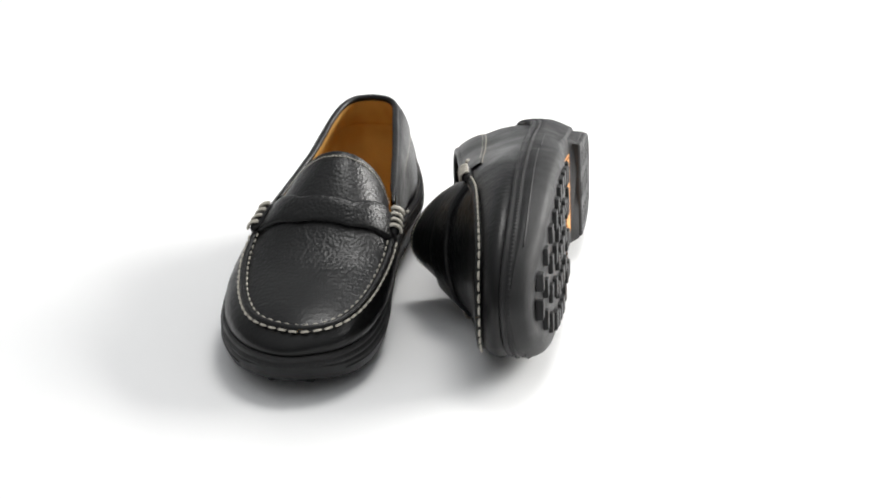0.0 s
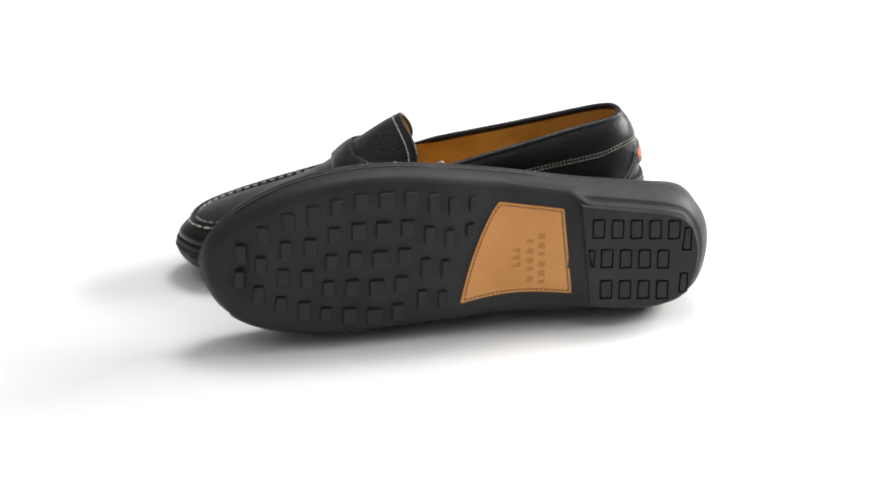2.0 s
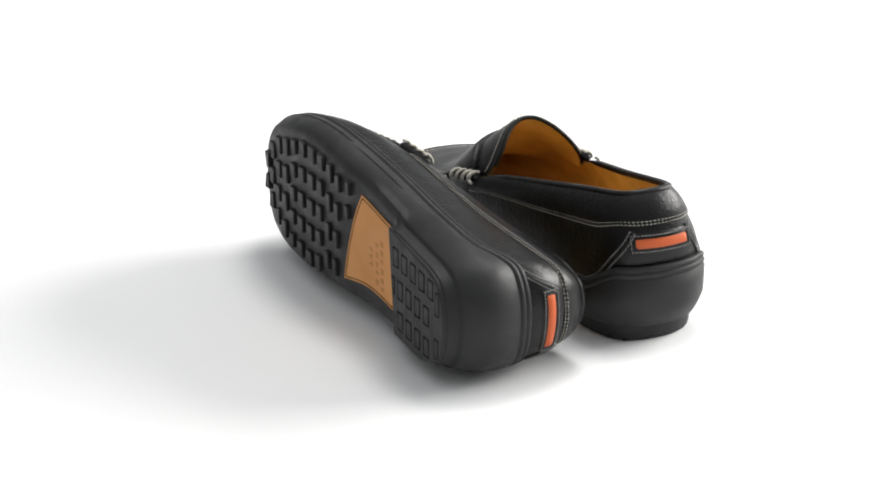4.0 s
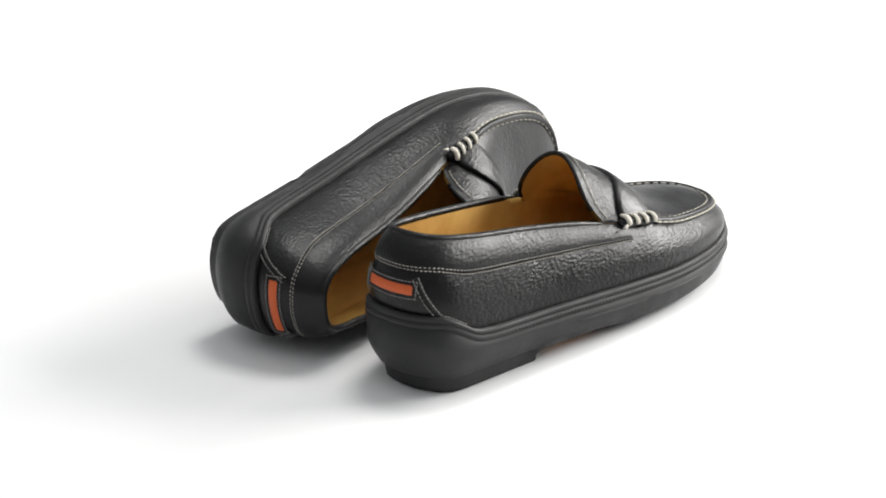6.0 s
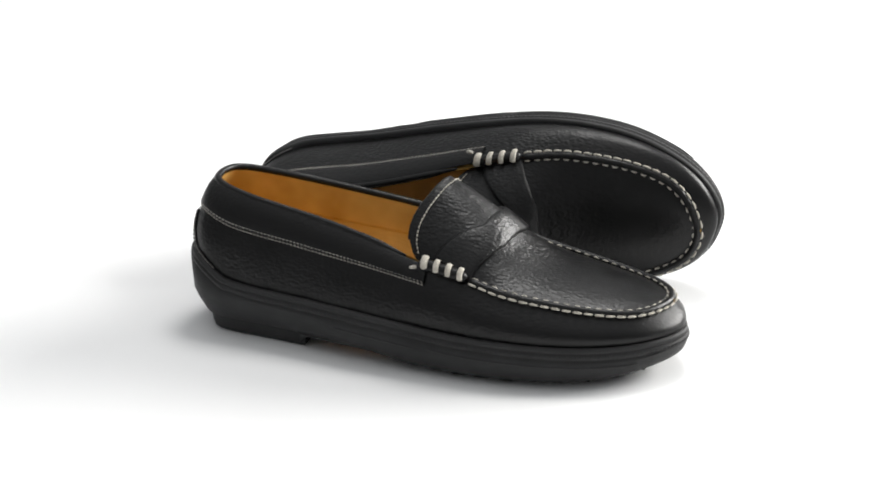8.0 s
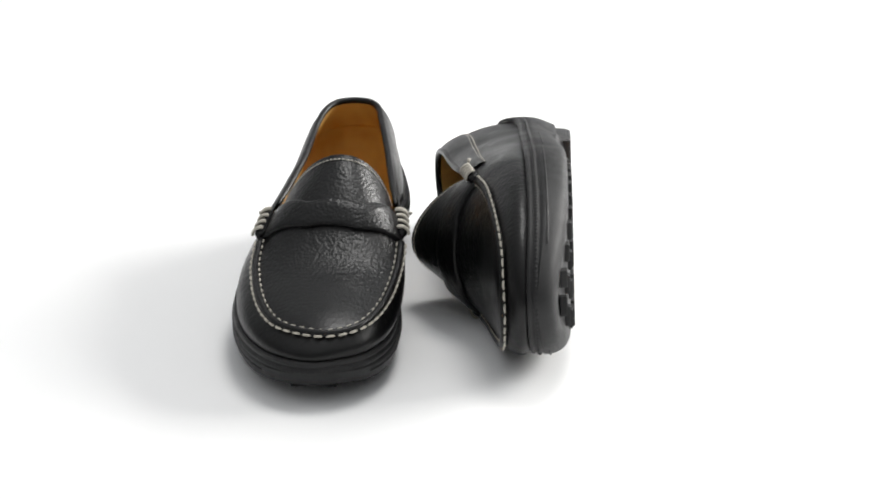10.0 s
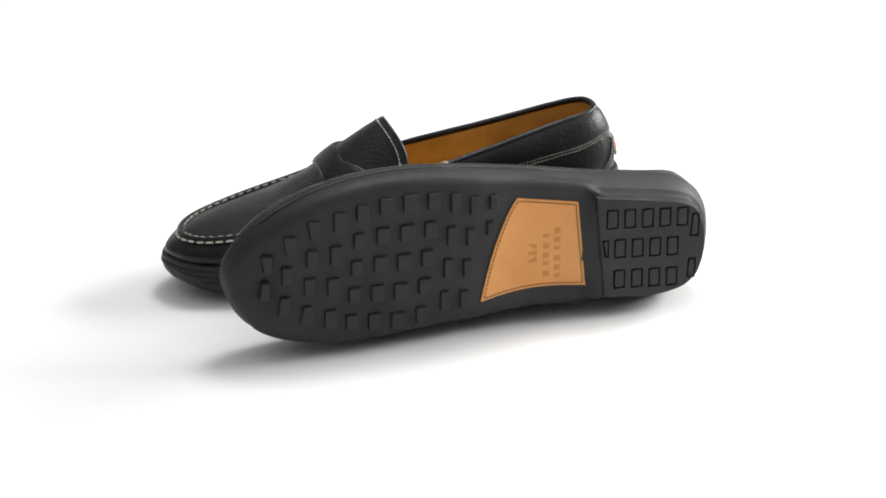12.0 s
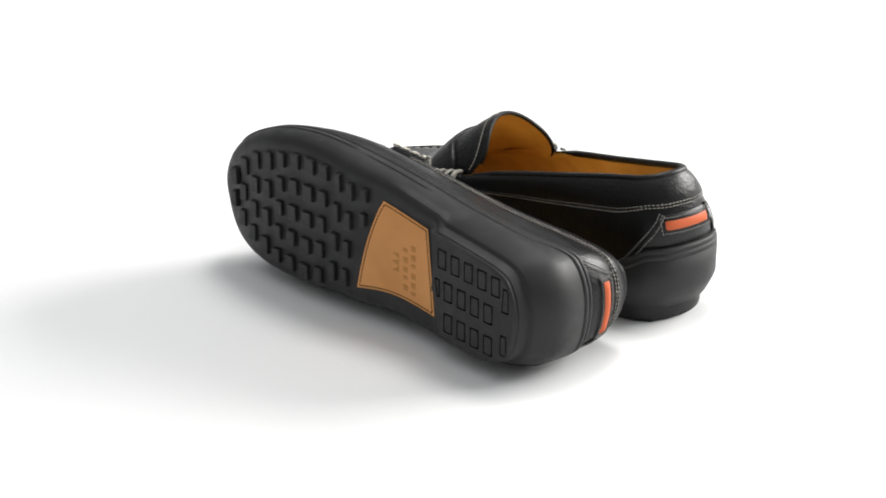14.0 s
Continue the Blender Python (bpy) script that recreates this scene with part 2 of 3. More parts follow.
def stitch_mesh(length, width):
    bm = tube([(-length / 2, 0, 0), (-length * 0.35, 0, width * 0.35), (0, 0, width * 0.55), (length * 0.35, 0, width * 0.35), (length / 2, 0, 0)], [width * 0.25, width * 0.5, width * 0.55, width * 0.5, width * 0.25], 6)
    return bm


def frame_at(p, along, up):
    along = Vector(along).normalized()
    up = Vector(up)
    side = up.cross(along).normalized()
    up = along.cross(side)
    m = Matrix((along, side, up)).transposed().to_4x4()
    m.translation = Vector(p) * 0.001
    return m


def mirror_frame(p, along, up, sign):
    f = np.array([1, sign, 1])
    return frame_at(np.asarray(p) * f, np.asarray(along) * f, np.asarray(up) * f)


# columns of tread blocks under the forefoot: place along the shoe, count, first and last across, length, width
TREAD = [(260.5, 2, -17.5, -3, 5, 10), (248.5, 3, -27.5, 6, 6, 10), (235, 4, -35, 12, 6.2, 10), (221, 4, -38.5, 15.5, 6.6, 10.5),
         (208, 5, -42.5, 18.5, 6.4, 8.6), (194, 5, -45, 19.5, 7.4, 9), (179.5, 5, -45.5, 20.5, 8.2, 9.2), (165.5, 5, -45.5, 18.5, 7, 9),
         (152, 4, -43, 12, 5.4, 10.8), (140, 4, -40.5, 12.5, 5, 10), (128, 2, -41, -26.5, 4.6, 7.6)]


def swing(p, degrees=2.3):
    """Turns points of the tread into line with the sole."""
    c, d = math.cos(radians(degrees)), math.sin(radians(degrees))
    p = np.array(p, float)
    out = p.copy()
    p[..., 0] -= 1.0
    out[..., 0], out[..., 1] = c * p[..., 0] - d * p[..., 1], d * p[..., 0] + c * p[..., 1]
    return out


EDGE = 9.0 - 0.8 * HEELNESS + 2.5 * np.clip((10 - RING[:, 0]) / 15, 0, 1) + 2.0 * np.clip((RING[:, 0] - 225) / 40, 0, 1)
# the rounded shoulder of the forefoot and the stepped side of the heel: share of the edge width, height over the base
SHOULDER = [(0.72, 0.5), (0.5, 1.5), (0.4, 2.2), (0.33, 2.8), (0.26, 3.6), (0.1, 6.6), (0.02, 10.0)]
HEEL_SIDE = [(0.97, -5.2), (0.93, 0.2), (0.9, 0.9), (0.7, 1.3), (0.62, 2.2), (0.3, 8.0), (0.06, 14.0)]


def under_z(x, y):
    """Height of the underside of the forefoot at a place in the plan."""
    k = int(np.argmin(np.hypot(RING[:, 0] - x, RING[:, 1] - y)))
    depth = max(0.0, float(np.dot(RING[k] - (x, y), NORMAL[k]))) / EDGE[k]
    table = [(1.0, 0.1)] + SHOULDER
    return float(base_z(x)) + float(np.interp(depth, [a for a, _ in table][::-1], [b for _, b in table][::-1]))


def build_sole(shoe, sign):
    e = EDGE
    step = np.clip((72 - RING[:, 0]) / 5, 0, 1)
    taper = np.clip((115 - RING[:, 0]) / 55, 0, 1)
    rows = [with_z(inset(e + 7), BASE - 6 * step), with_z(inset(e), BASE + 0.1 - 6 * step)]
    for (fore, up_fore), (heel, up_heel) in zip(SHOULDER, HEEL_SIDE):
        mix = taper if up_fore > 3 else step
        rows.append(with_z(inset(e * (fore + (heel - fore) * mix)), BASE + up_fore + (up_heel - up_fore) * mix))
    rows += [with_z(inset(0.0), np.maximum(WELT - 7.4, BASE + 10.6)), with_z(inset(0.7), WELT - 7.0), with_z(inset(0.7), WELT - 6.2), with_z(inset(0.1), WELT - 5.8),
             with_z(inset(0.1), WELT - 3.8), with_z(inset(0.9), WELT - 3.4), with_z(inset(0.9), WELT - 2.7), with_z(inset(0.4), WELT - 2.3), with_z(inset(0.7), WELT - 0.8), with_z(inset(1.6), WELT), with_z(inset(5.0), WELT - 0.4)]
    bm = grid_mesh(rows, closed_u=True)
    bm.verts.ensure_lookup_table()
    for i in range(M):
        quad = [bm.verts[i], bm.verts[i + 1], bm.verts[(N - i - 1) % N], bm.verts[(N - i) % N]]
        quad = list(dict.fromkeys(quad))
        if len(quad) > 2:
            bm.faces.new(quad)
    bmesh.ops.recalc_face_normals(bm, faces=bm.faces)
    sole = part("outsole", flip(bm, sign), RUBBER, shoe, "matt black rubber cup sole with a raised welt")
    # heel block: a flat face with a pad sunk in each of its pockets
    rim = inset(e + 0.4)
    outer_side = [i for i in range(M) if RING[i, 0] < 71]
    inner_side = [i for i in range(N - 1, M, -1) if RING[i, 0] < 66]
    outline = rim[outer_side[::-1] + inner_side]
    pockets = []
    for py, first, count in ((-23.0, 61.0, 5), (-5.5, 56.0, 4), (12.5, 56.0, 4)):
        pockets += [(first - 10.6 * j, py + 0.6 * j, 7.3, 11.4, 0.0) for j in range(count)]
    pockets += [(64.4, -6.0, 3.6, 10.6, -0.9), (10.8, -15.0, 5.2, 14.0, 0.5), (12.2, 10.6, 5.2, 12.0, 0.3)]

    def pocket_loop(w, h, skew, shrink):
        return rounded_block([(w / 2 - skew - shrink, -h / 2 + shrink), (w / 2 + skew - shrink, h / 2 - shrink), (-w / 2 + shrink, h / 2 - shrink), (-w / 2 + shrink, -h / 2 + shrink)], 0.8, 2)

    bm = bmesh.new()

    def ring_of(points, z):
        vs = [bm.verts.new((x * 0.001, y * 0.001, z * 0.001)) for x, y in points]
        return vs, [bm.edges.new((vs[i], vs[(i + 1) % len(vs)])) for i in range(len(vs))]

    def wall_between(a, b):
        for i in range(len(a)):
            k = (i + 1) % len(a)
            bm.faces.new((a[i], a[k], b[k], b[i]))

    centre = outline.mean(0)
    away = (outline - centre) / np.linalg.norm(outline - centre, axis=1)[:, None]
    top_ring, _ = ring_of(outline, 9.5)
    mid_ring, _ = ring_of(outline, 1.6)
    low_ring, edges = ring_of(outline - away * 1.0, 0.6)
    wall_between(top_ring, mid_ring)
    wall_between(mid_ring, low_ring)
    for px, py, w, h, skew in pockets:
        loop = swing(pocket_loop(w, h, skew, 0.0) + np.array([px, py]))
        a, more = ring_of(loop, 0.6)
        b, _ = ring_of(loop, 3.0)
        wall_between(a, b)
        bm.faces.new(b)
        edges += more
    bmesh.ops.triangle_fill(bm, use_beauty=True, edges=edges)
    block = part("heel_block", flip(bm, sign), RUBBER, sole, "raised black rubber heel block with sunk pads", smooth=False)
    pads = {}

    def pad(w, h, depth, name, px, py, pz, parent, skew=0.0, shrink=0.0):
        key = (w, h, depth, skew, shrink)
        if key not in pads:
            b = slab(pocket_loop(w, h, skew, shrink), depth, 0, 0.6 if name == "tread_block" else 0.35, 0.3)
            me = bpy.data.meshes.new(name)
            flip(b, sign).to_mesh(me)
            b.free()
            me.materials.append(RUBBER)
            pads[key] = me
        qx, qy = swing((px, py))
        return shared(name, pads[key], parent, Matrix.Translation((qx * 0.001, sign * qy * 0.001, pz * 0.001)) @ pose(0, 0, 0, 0, 0, sign * 2.3))

    for cx, count, first, last, w, h in TREAD:
        for j in range(count):
            py = first + (last - first) * j / (count - 1)
            proud = 2.3 if cx < 230 else 1.8 if cx < 240 else 1.3
            # the rows stand askew and draw together towards the toe
            bx = cx + 1.4 + 0.113 * (py + 12) - 0.067 * (cx - 180)
            by = py + 1.6 - 0.005 * (cx - 180)
            tx, ty = swing((bx, by))
            skew = 0.9 * (1 if j < count / 2 else -1) if cx > 230 and j in (0, count - 1) else 0.0
            pad(w, h, proud + 2.5, "tread_block", bx, by, max(0.1, under_z(tx, ty) - proud), sole, -skew)
    for px, py, w, h, skew in pockets:
        pad(w, h, 2.6, "heel_pad", px, py, 0.4, block, skew, 0.95)
    # moulded ribs between the two grooves of the welt
    line = with_z(inset(0.25), WELT - 4.8)
    run = np.r_[0, np.cumsum(np.linalg.norm(np.diff(line, axis=0), axis=1))]
    bm = bmesh.new()
    for d in np.arange(0, run[-1], 2.6):
        k = int(np.searchsorted(run, d)) % N
        if line[k, 0] < 45:
            continue
        c, n = np.array([np.interp(d, run, line[:, q]) for q in range(3)]), np.append(NORMAL[k], 0)
        t = np.array([-NORMAL[k][1], NORMAL[k][0], 0])
        corner = [c + t * a + np.array([0, 0, b]) for a, b in ((-0.75, -0.9), (0.75, -0.7), (0.75, 0.9), (-0.75, 0.7))]
        face = [c + (q - c) * 0.55 + n * 0.55 for q in corner]
        vs = [bm.verts.new(Vector(q) * 0.001) for q in corner + face]
        bm.faces.new(vs[4:])
        for q in range(4):
            bm.faces.new((vs[q], vs[(q + 1) % 4], vs[4 + (q + 1) % 4], vs[4 + q]))
    part("welt_rib", flip(bm, sign), RUBBER, sole, "fine moulded ribs along the welt", kind="stuff")
    # long moulded bars low on the side of the sole
    for first, last, side, below in ((92, 150, -1, 11.5), (150, 262, -1, 10.5), (92, 150, 1, 11.5), (150, 262, 1, 10.5)):
        run_i = [i for i in range(N) if first < RING[i, 0] < last and (i < M) == (side < 0)]
        path = [(*(RING[i] - NORMAL[i] * 0.35), WELT[i] - below) for i in run_i]
        width = [0.8 * min(1.0, 0.35 + 0.3 * min(q, len(path) - 1 - q)) for q in range(len(path))]
        part("side_bar", flip(tube(path, width, 8, 0.8), sign), RUBBER, sole)
    # tan leather inlay in the waist
    rows = []
    for a in np.linspace(0, 1, 13):
        row = []
        for b in np.linspace(0, 1, 13):
            front = np.array([115.6 + 21.5 * b**0.8, -39.5 + 57 * b])
            rear = np.array([79.3 - 5.2 * b, -33.5 + 49.5 * b])
            p = rear + (front - rear) * a
            p[1] -= 3.2 * math.sin(math.pi * a) * b
            p[0] += 1.5 * math.sin(math.pi * b) * a
            p = swing(p)
            row.append((p[0], p[1], float(base_z(p[0])) - 0.55))
        rows.append(row)
    rows = np.array(rows)
    inlay = part("leather_inlay", flip(grid_mesh(rows), sign), PATCH, sole, "tan leather inlay in the waist of the sole")
    mid = rows.mean((0, 1))
    edge = mid + 0.94 * (np.vstack([rows[0, :-1], rows[:-1, -1], rows[-1, :0:-1], rows[:0:-1, 0]]) - mid)
    edge[:, 2] = base_z(edge[:, 0]) - 0.55
    bm = bmesh.new()
    for i in range(len(edge)):
        a, b = edge[i], edge[(i + 1) % len(edge)]
        for q in (0.05, 0.55):
            p0, p1 = a + (b - a) * q, a + (b - a) * (q + 0.32)
            p0[2] -= 0.1
            p1[2] -= 0.1
            join(bm, tube([p0, p1], 0.35, 5))
    part("stitching", flip(bm, sign), DARK_THREAD, inlay, "brown stitching along its edge", kind="stuff")
    # blind-stamped mark: a small crest and two lines of bars
    bm = bmesh.new()
    for line, (bx, n, y0, step) in enumerate(((98.0, 5, -17.0, 5.4), (91.5, 6, -20.0, 5.4))):
        for j in range(n):
            py = y0 + step * j
            w = 3.4 if (j + line) % 3 else 2.2
            z = float(base_z(bx)) - 0.62
            o = np.array([(bx - 1.9, py), (bx + 1.9, py), (bx + 1.9, py + w), (bx - 1.9, py + w)])
            join(bm, slab(swing(o), z + 0.3, z, 0.1))
    for j in range(3):
        z = float(base_z(105)) - 0.62
        o = np.array([(103.5, -12 + 3.7 * j), (103.5, -8.5 + 3.7 * j), (109.5 + (1.8 if j == 1 else 0), -10.2 + 3.7 * j + (j - 1) * 1.6)])
        join(bm, slab(swing(o), z + 0.3, z, 0.1))
    part("stamped_mark", flip(bm, sign), EMBOSS, inlay, "stamped crest and two rows of bars")


def build_upper(shoe, sign):
    levels = np.linspace(0, 1, 15)
    STITCHED = []
    upper = part("quarter", flip(grid_mesh([skirt(v) for v in levels], closed_u=True), sign), LEATHER, shoe, "black pebbled leather side walls")
    # inside: tan lining and footbed
    inner = []
    for v in np.linspace(1, 0, 9):
        p = skirt(v)
        p[:, :2] -= NORMAL * (2.6 if v > 0 else 3.5)
        if v == 1:
            p[:, 2] -= 0.3
        if v == 0:
            p[:, 2] = 14
        inner.append(p)
    tuck = inner[0].copy()
    hidden = list(range(APRON_START + 5, N - APRON_START - 4))
    tuck[hidden, :2] -= NORMAL[hidden] * 7.0
    tuck[hidden, 2] += 2.5
    inner.insert(0, tuck)
    lining = part("lining", flip(grid_mesh(inner, closed_u=True), sign), LINING, shoe, "tan leather lining")
    facing = []
    rear_part = list(range(APRON_START - 4, -1, -1)) + list(range(N - 1, N - APRON_START + 3, -1))
    for v, lift in ((0.5, -2.7), (0.5, -3.0), (0.54, -3.3), (0.7, -3.5), (0.85, -3.4), (0.97, -3.0)):
        facing.append([skirt(v, lift)[i] for i in rear_part])
    part("lining_facing", flip(grid_mesh(facing), sign), LINING, lining, "tan facing strip round the opening")
    floor_rows = []
    foot = inner[-1].copy()
    for i in range(M + 1):
        a, b = foot[i], foot[(N - i) % N]
        floor_rows.append([a + (b - a) * s for s in np.linspace(0, 1, 9)])
    part("footbed", flip(grid_mesh(floor_rows), sign), LINING, shoe, "tan leather footbed")
    # vamp with tongue
    ks, ss = np.linspace(0, 1, 49) ** 0.9, np.linspace(0, 1, 33)
    rows = [[apron(k, s) for s in ss] for k in ks]
    vamp = part("vamp", flip(grid_mesh(rows), sign), LEATHER, shoe, "black pebbled leather vamp with a raised tongue")
    under = [[apron(k, s) - 2.4 * apron_normal(k, s) for s in ss] for k in ks]
    part("tongue_lining", flip(grid_mesh(under), sign), LINING, vamp, "tan lining under the tongue")
    lip = [apron(0, s) - 1.2 * apron_normal(0, s) for s in np.linspace(0.07, 0.93, 40)]
    part("tongue_edge", flip(tube(lip, 1.35, 8), sign), SMOOTH_LEATHER, vamp)
    STITCHED.append((vamp, [apron(0.022, s) + 0.2 * apron_normal(0.022, s) for s in ss[1:-1]], [apron_normal(0.022, s) for s in ss[1:-1]]))
    # rolled collar edge and collar band
    i0 = APRON_START + 2
    back = list(range(i0, -1, -1)) + list(range(N - 1, N - i0 - 1, -1))
    edge_run = back[4:-4]
    lip = TOP[edge_run].copy()
    lip[:, :2] -= NORMAL[edge_run] * 1.3
    collar = part("collar", flip(tube(lip, [2.0 * min(1.0, 0.3 + 0.15 * min(q, len(lip) - 1 - q)) for q in range(len(lip))], 10), sign), SMOOTH_LEATHER, shoe, "rolled black leather collar")
    band = []
    drop = 1 - spline([-8, 30, 80, 142], [0.37, 0.35, 0.34, 0.26], RING[:, 0])
    for q, lift in ((0.0, -0.6), (0.0, 1.0), (0.12, 1.6), (0.4, 2.0), (0.7, 1.9), (0.9, 1.2), (1.0, 0.2)):
        p = []
        for i in back:
            v = drop[i] + (1 - drop[i]) * q
            r = FOOT[i] + (TOP[i] - FOOT[i]) * v
            r[:2] += NORMAL[i] * (BULGE[i] * math.sin(math.pi * v**0.85) + lift)
            p.append(r)
        band.append(p)
    part("collar_band", flip(grid_mesh(band), sign), SMOOTH_LEATHER, collar, "smooth black leather band round the opening")

    def on_wall(i, v, lift):
        i = i % N
        a, b = int(math.floor(i)), (int(math.floor(i)) + 1) % N
        f = i - math.floor(i)
        out = []
        for j in (a, b):
            r = FOOT[j] + (TOP[j] - FOOT[j]) * v
            r[:2] += NORMAL[j] * (BULGE[j] * math.sin(math.pi * min(v, 1) ** 0.85) + lift)
            out.append(r)
        n = NORMAL[a] * (1 - f) + NORMAL[b] * f
        return out[0] * (1 - f) + out[1] * f, np.array([n[0], n[1], 0.15])

    def run_stitches(path, normals, gap, length, width):
        """Fine stitching along a path, joined."""
        path = np.array(path)
        run = np.r_[0, np.cumsum(np.linalg.norm(np.diff(path, axis=0), axis=1))]
        bm = bmesh.new()
        verts_template = stitch_mesh(length, width)
        me = bpy.data.meshes.new("scrap")
        verts_template.to_mesh(me)
        verts_template.free()
        for d in np.arange(gap / 2, run[-1], gap):
            p = np.array([np.interp(d, run, path[:, c]) for c in range(3)])
            q = np.array([np.interp(d + 0.5, run, path[:, c]) for c in range(3)])
            n = np.array([np.interp(d, run, np.array(normals)[:, c]) for c in range(3)])
            if np.linalg.norm(q - p) < 1e-6:
                continue
            before = len(bm.verts)
            bm.from_mesh(me)
            bm.verts.ensure_lookup_table()
            m = frame_at(p, q - p, n)
            for v in bm.verts[before:]:
                v.co = m @ v.co
        bpy.data.meshes.remove(me)
        return bm

    ring_back = []
    for i in back:
        ring_back.append(on_wall(i, drop[i] + 0.03, 1.0))
    bm = run_stitches([p for p, n in ring_back], [n for p, n in ring_back], 2.3, 1.6, 0.6)
    part("stitching", flip(bm, sign), FINE_THREAD, collar, "fine off-white stitching along the band", kind="stuff")
    bm = run_stitches([on_wall(i, drop[i] - 0.015, 0.3)[0] for i in back], [n for p, n in ring_back], 2.3, 1.5, 0.6)
    part("stitching", flip(bm, sign), FINE_THREAD, collar, "", kind="stuff")

    for owner, path, norms in STITCHED:
        part("stitching", flip(run_stitches(path, norms, 2.3, 1.6, 0.7), sign), THREAD, owner, "off-white stitching along the tongue", kind="stuff")

    # heel counter panel with its seams and the orange tab
    def wall_by_y(y, v, lift):
        """A point on the heel wall by its sideways place at the back."""
        at = np.arange(-20, 21)
        ys = np.array([on_wall(int(i), v, lift)[0][1] for i in at])
        return on_wall(float(np.interp(-y, -ys, at)), v, lift)

    def v_at(z, y):
        k = float(np.interp(y, RING[[20 - i for i in range(41)], 1], np.arange(20, -21, -1)))
        a = int(round(k)) % N
        return min(1.0, max(0.0, (z - FOOT[a][2]) / (TOP[a][2] - FOOT[a][2])))

    for side in (-1, 1):
        path, norms = [], []
        for q in np.linspace(0, 1, 14):
            y, z = side * (15.5 + 17.5 * q), 66 - 30 * q
            v = v_at(z, y * 0.85)
            p, n = wall_by_y(y, v, 0.5)
            path.append(p)
            norms.append(n)
        seam = part("seam", flip(tube(path, 1.0, 6, 0.6, True, norms), sign), SMOOTH_LEATHER, upper)
        for shift in (-1.6, 1.6):
            flat = np.array(norms) / np.linalg.norm(norms, axis=1)[:, None]
            aside = np.cross(np.gradient(np.array(path), axis=0), flat)
            aside /= np.linalg.norm(aside, axis=1)[:, None] + 1e-9
            line = np.array(path) + flat * 0.5 + aside * shift
            part("stitching", flip(run_stitches(line, norms, 2.2, 1.7, 0.75), sign), GREY_THREAD, seam, kind="stuff")
    rows = []
    for q, z in enumerate(np.linspace(54.0, 65.2, 7)):
        line = []
        for y in np.linspace(-18.8, 18.8, 21):
            v = v_at(z, y)
            edge = q in (0, 6) or abs(y) > 18.5
            line.append(wall_by_y(y, v, 0.0 if edge else 1.0)[0])
        rows.append(line)
    patch = part("heel_patch", flip(grid_mesh(rows), sign), SMOOTH_LEATHER, shoe, "stitched black leather patch on the back of the heel")
    rows = []
    for q, z in enumerate(np.linspace(56.6, 62.8, 5)):
        line = []
        for y in np.linspace(-15.8, 15.8, 21):
            v = v_at(z, y)
            edge = q in (0, 4) or abs(y) > 15.5
            line.append(wall_by_y(y, v, 0.6 if edge else 1.7)[0])
        rows.append(line)
    part("heel_tab", flip(grid_mesh(rows), sign), ORANGE, patch, "bright orange leather tab")
    path, norms = [], []
    for y, z in [(y, 55.4) for y in np.linspace(-16.8, 16.8, 15)] + [(17.2, z) for z in (57, 59, 61, 63)] + [(y, 64.0) for y in np.linspace(16.8, -16.8, 15)] + [(-17.2, z) for z in (63, 61, 59, 57, 55.4)]:
        p, n = wall_by_y(y, v_at(z, y), 1.0)
        path.append(p)
        norms.append(n)
    part("stitching", flip(run_stitches(path, norms, 2.1, 1.6, 0.7), sign), GREY_THREAD, patch, kind="stuff")

    # raised moccasin seam and its heavy stitches
    front = list(range(i0 + 7, N - i0 - 6))
    ridge = TOP[front].copy()
    ridge[:, 2] += 0.6
    seam = part("moccasin_seam", flip(tube(ridge, 2.1, 8), sign), LEATHER, shoe, "raised moccasin seam round the toe")
    pathlen = np.r_[0, np.cumsum(np.linalg.norm(np.diff(ridge, axis=0), axis=1))]
    big, small = stitch_mesh(4.6, 1.15), stitch_mesh(3.2, 0.85)
    meshes = []
    for b in (big, small):
        me = bpy.data.meshes.new("stitch")
        b.to_mesh(me)
        b.free()
        me.materials.append(THREAD)
        meshes.append(me)
    cnt = int(pathlen[-1] / 5.6)
    for j in range(cnt):
        d = (j + 0.5) * pathlen[-1] / cnt
        f = np.interp(d, pathlen, np.arange(len(front)))
        a = int(f)
        b = min(a + 1, len(front) - 1)
        p = ridge[a] + (ridge[b] - ridge[a]) * (f - a)
        n = NORMAL[front[a]]
        t = ridge[b] - ridge[a] if b > a else ridge[a] - ridge[a - 1]
        out = np.array([n[0], n[1], 0.0])
        shared("stitch", meshes[0], seam, mirror_frame(p + out * 2.3 + np.array([0, 0, -0.6]), t + np.array([0, 0, 0.05]), out + np.array([0, 0, 0.5]), sign))
        shared("stitch", meshes[1], seam, mirror_frame(p - out * 1.9 + np.array([0, 0, 1.0]), t, np.array([0, 0, 1.0]) - out * 0.5, sign))

    # saddle strap across the vamp
    ksamp = np.linspace(0, 1, 80)
    xsamp = [apron(k, 0.5)[0] for k in ksamp]

    def k_at(x):
        return float(np.interp(x, xsamp, ksamp))

    rows = []
    for s in np.linspace(0.0, 1.0, 37):
        c = 1 - abs(2 * s - 1)
        rear, fore = 151 + 18 * min(1, 1.6 * c) ** 0.9, 171.5 + 9.5 * min(1, 1.6 * c) ** 0.8
        line = []
        for q, lift in ((0, -0.5), (0.0, 2.0), (0.08, 2.5), (0.3, 2.6), (0.5, 2.5), (0.7, 2.4), (0.92, 2.3), (1, 1.8), (1, -0.5)):
            k = k_at(rear + (fore - rear) * q)
            line.append(apron(k, s) + lift * apron_normal(k, min(0.97, max(0.03, s))))
        rows.append(line)
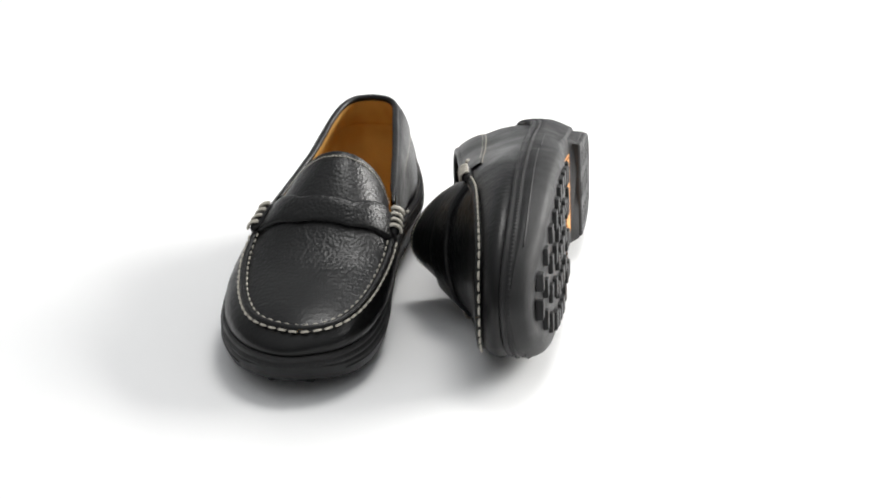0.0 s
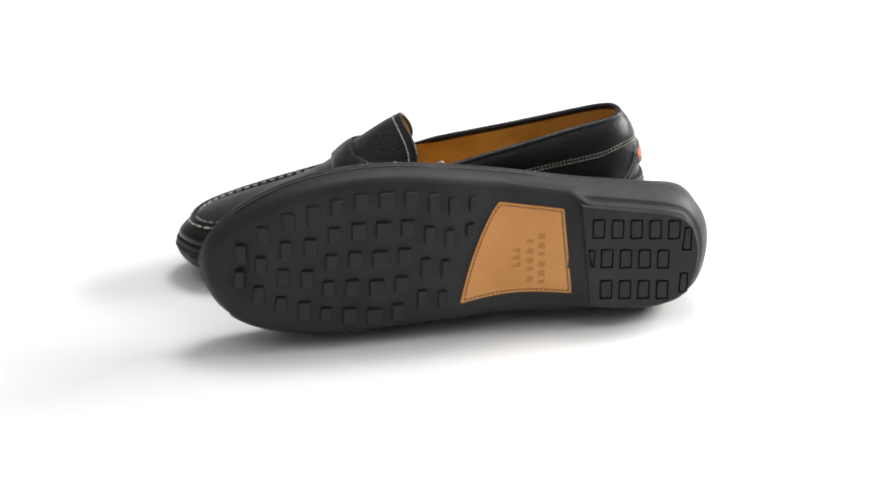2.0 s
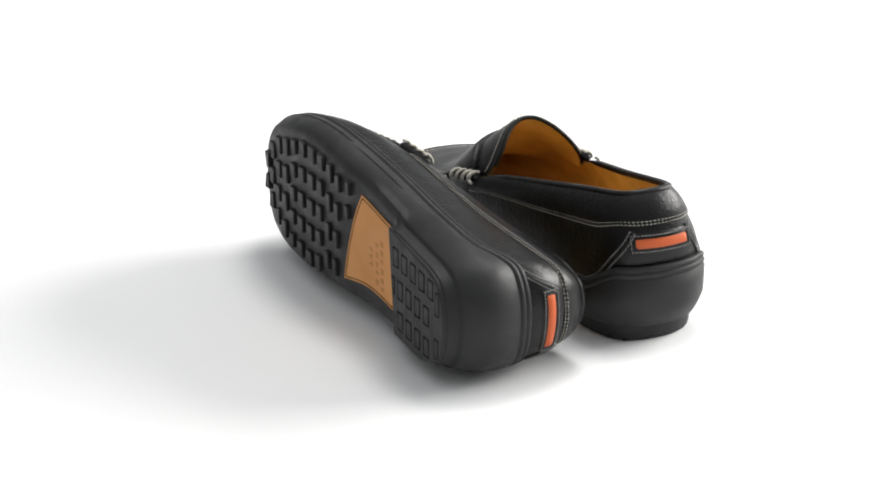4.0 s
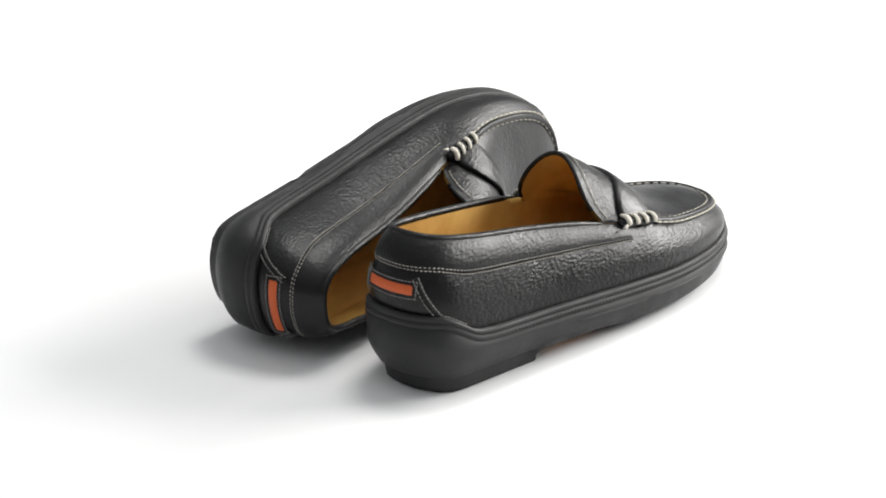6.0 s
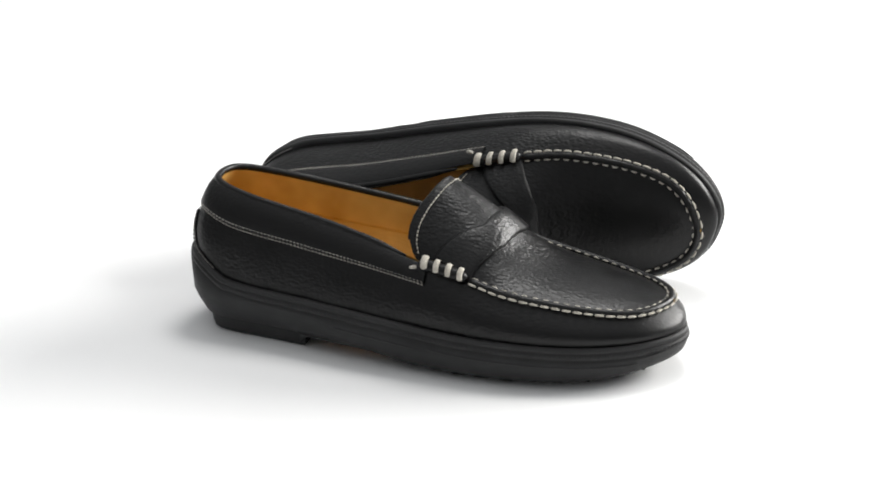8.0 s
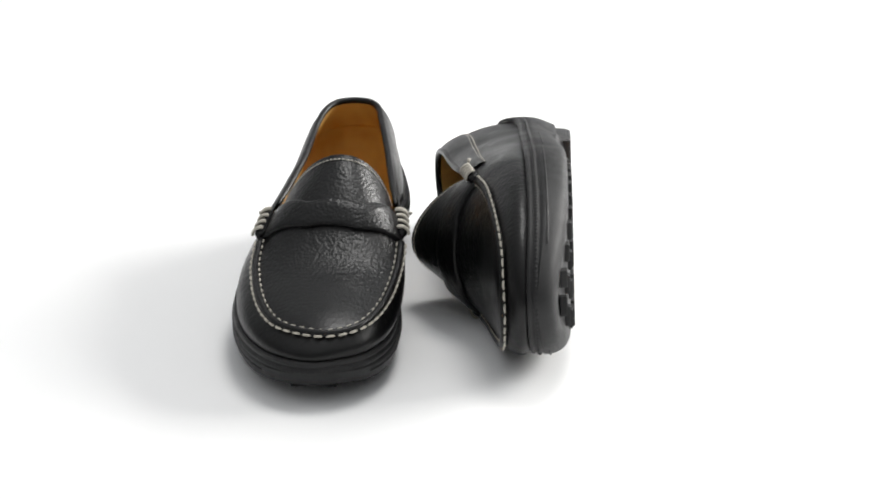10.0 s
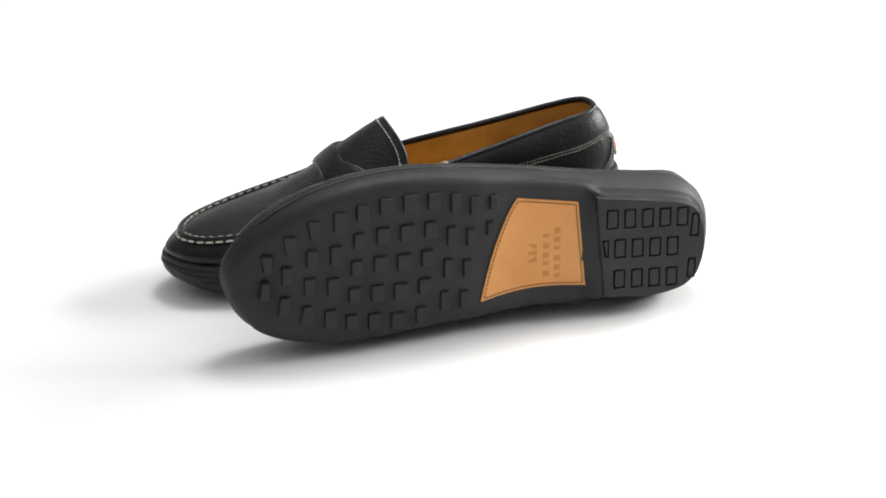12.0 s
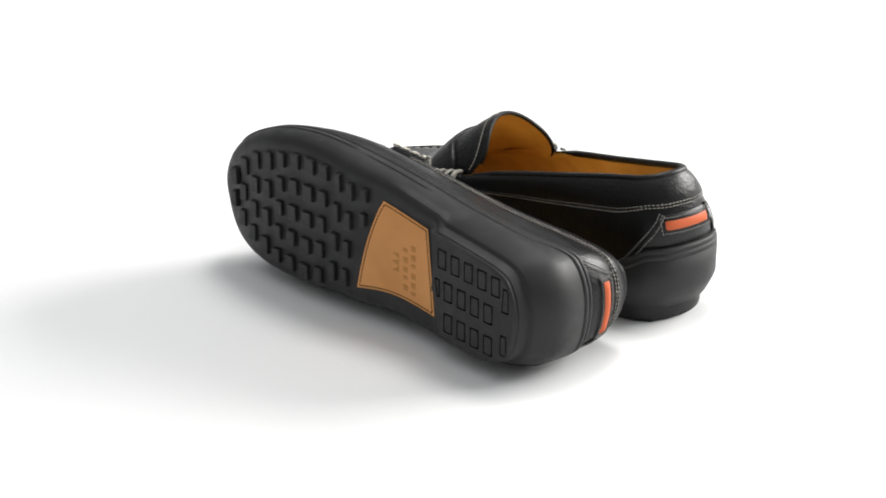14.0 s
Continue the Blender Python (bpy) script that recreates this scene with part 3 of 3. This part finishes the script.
    part("saddle_strap", flip(grid_mesh(rows), sign), LEATHER, shoe, "black leather saddle strap across the vamp")
    # bound rolls at the ends of the strap
    for side, a, b in ((-1, (142, -35.2, 58.8), (170, -37.8, 54.3)), (1, (142, 38.6, 58.0), (168, 41.4, 54.0))):
        a, b = np.array(a), np.array(b)
        qs = np.linspace(0, 1, 14)
        path = [a + (b - a) * q for q in qs]
        rad = [3.3 * min(1, 0.45 + 5 * min(q, 1 - q)) for q in qs]
        axis = (b - a) / np.linalg.norm(b - a)
        up = np.array([0, side * -0.45, 0.9])
        up -= axis * np.dot(up, axis)
        up /= np.linalg.norm(up)
        out = np.cross(axis, up)
        out *= np.sign(out[1]) * side
        roll = part("strap_roll", flip(tube(path, rad, 12), sign), LEATHER, shoe, "rolled strap end bound with cords")
        for j in range(4):
            c = a + (b - a) * (0.1 + 0.25 * j)
            ang = np.linspace(-0.3 if side > 0 else 0.0, 2.2, 18)
            loop = [c + 4.0 * (math.cos(t) * up + math.sin(t) * out) + axis * (0.9 * t) for t in ang]
            nrm = [(math.cos(t) * up + math.sin(t) * out) for t in ang]
            wide = 2.0 if j == 0 else 1.6
            part("cord", flip(tube(loop, [wide * (0.6 if n in (0, 17) else 1) for n in range(18)], 8, 0.55, True, nrm), sign), THREAD, roll, "off-white waxed cord")
        part("cord_end", flip(tube([a + out * 4.6 - up * 2.6 + axis * 1.0, a + out * 5.0 - up * 3.4 - axis * 0.8, a + out * 4.8 - up * 4.0 - axis * 2.4], [1.0, 1.0, 0.7], 8), sign), FINE_THREAD, roll, "knotted cord end")


def build_loafer(sign, label):
    shoe = tagged(new("loafer"), label, "shoe", "pair of loafers")
    build_sole(shoe, sign)
    build_upper(shoe, sign)
    return shoe


# ---- the place: a white paper sweep ----
def build_sweep():
    prof = [(-3.0, 0.0), (-1.0, 0.0), (0.0, 0.0), (1.0, 0.0), (2.6, 0.0)]
    for a in np.linspace(0, 90, 10)[1:]:
        prof.append((2.6 + 0.8 * math.sin(radians(a)), 0.8 - 0.8 * math.cos(radians(a))))
    prof.append((3.4, 2.4))
    bm = bmesh.new()
    rows = [[bm.verts.new((x, y, z)) for x in np.linspace(-3.0, 3.0, 13)] for y, z in prof]
    for a, b in zip(rows[:-1], rows[1:]):
        for i in range(12):
            bm.faces.new((a[i], a[i + 1], b[i + 1], b[i]))
    me = bpy.data.meshes.new("ground")
    bm.to_mesh(me)
    bm.free()
    me.materials.append(PAPER)
    me.polygons.foreach_set("use_smooth", [True] * len(me.polygons))
    return tagged(new("ground", me), "seamless matt white paper sweep under the shoes", "backdrop", kind="structure")


build_sweep()
standing = build_loafer(1, "black leather penny loafer standing upright, tan lining, orange heel tab")
lying = build_loafer(-1, "black leather penny loafer lying on its side, studded rubber sole showing")

# ---- the turn of the pair on the table ----
STAND = pose(-0.0385, 0.130, 0.0, 0, 0, -102.9)
LIE = Matrix(((-0.21, 0.0019, -0.9777, 0.095), (-0.9751, 0.0725, 0.2097, 0.1127), (0.0713, 0.9974, -0.0133, 0.0335), (0, 0, 0, 1)))
TIMES = [0, 0.5, 1, 1.5, 2.2, 4.5, 5, 5.5, 6, 6.5, 7, 7.7, 10.1, 10.5, 11, 11.5, 12, 12.5, 13, 13.5, 14]
TURNS = [3.6, -13.3, -33.07, -50.54, -77.66, -159.77, -177.28, -193.99, -209.49, -226.38, -244.56, -269.69, -354.59, -369.13, -386.35, -404.03, -420.13, -438.15, -454.89, -472.25, -487.63]


def motions():
    for thing, rest in ((standing, STAND), (lying, LIE)):
        rows = []
        for i in range(141):
            t = i / 10
            rows.append((t, pose(0, 0, 0, 0, 0, float(spline(TIMES, TURNS, t))) @ rest))
        walk(thing, rows)


motions()
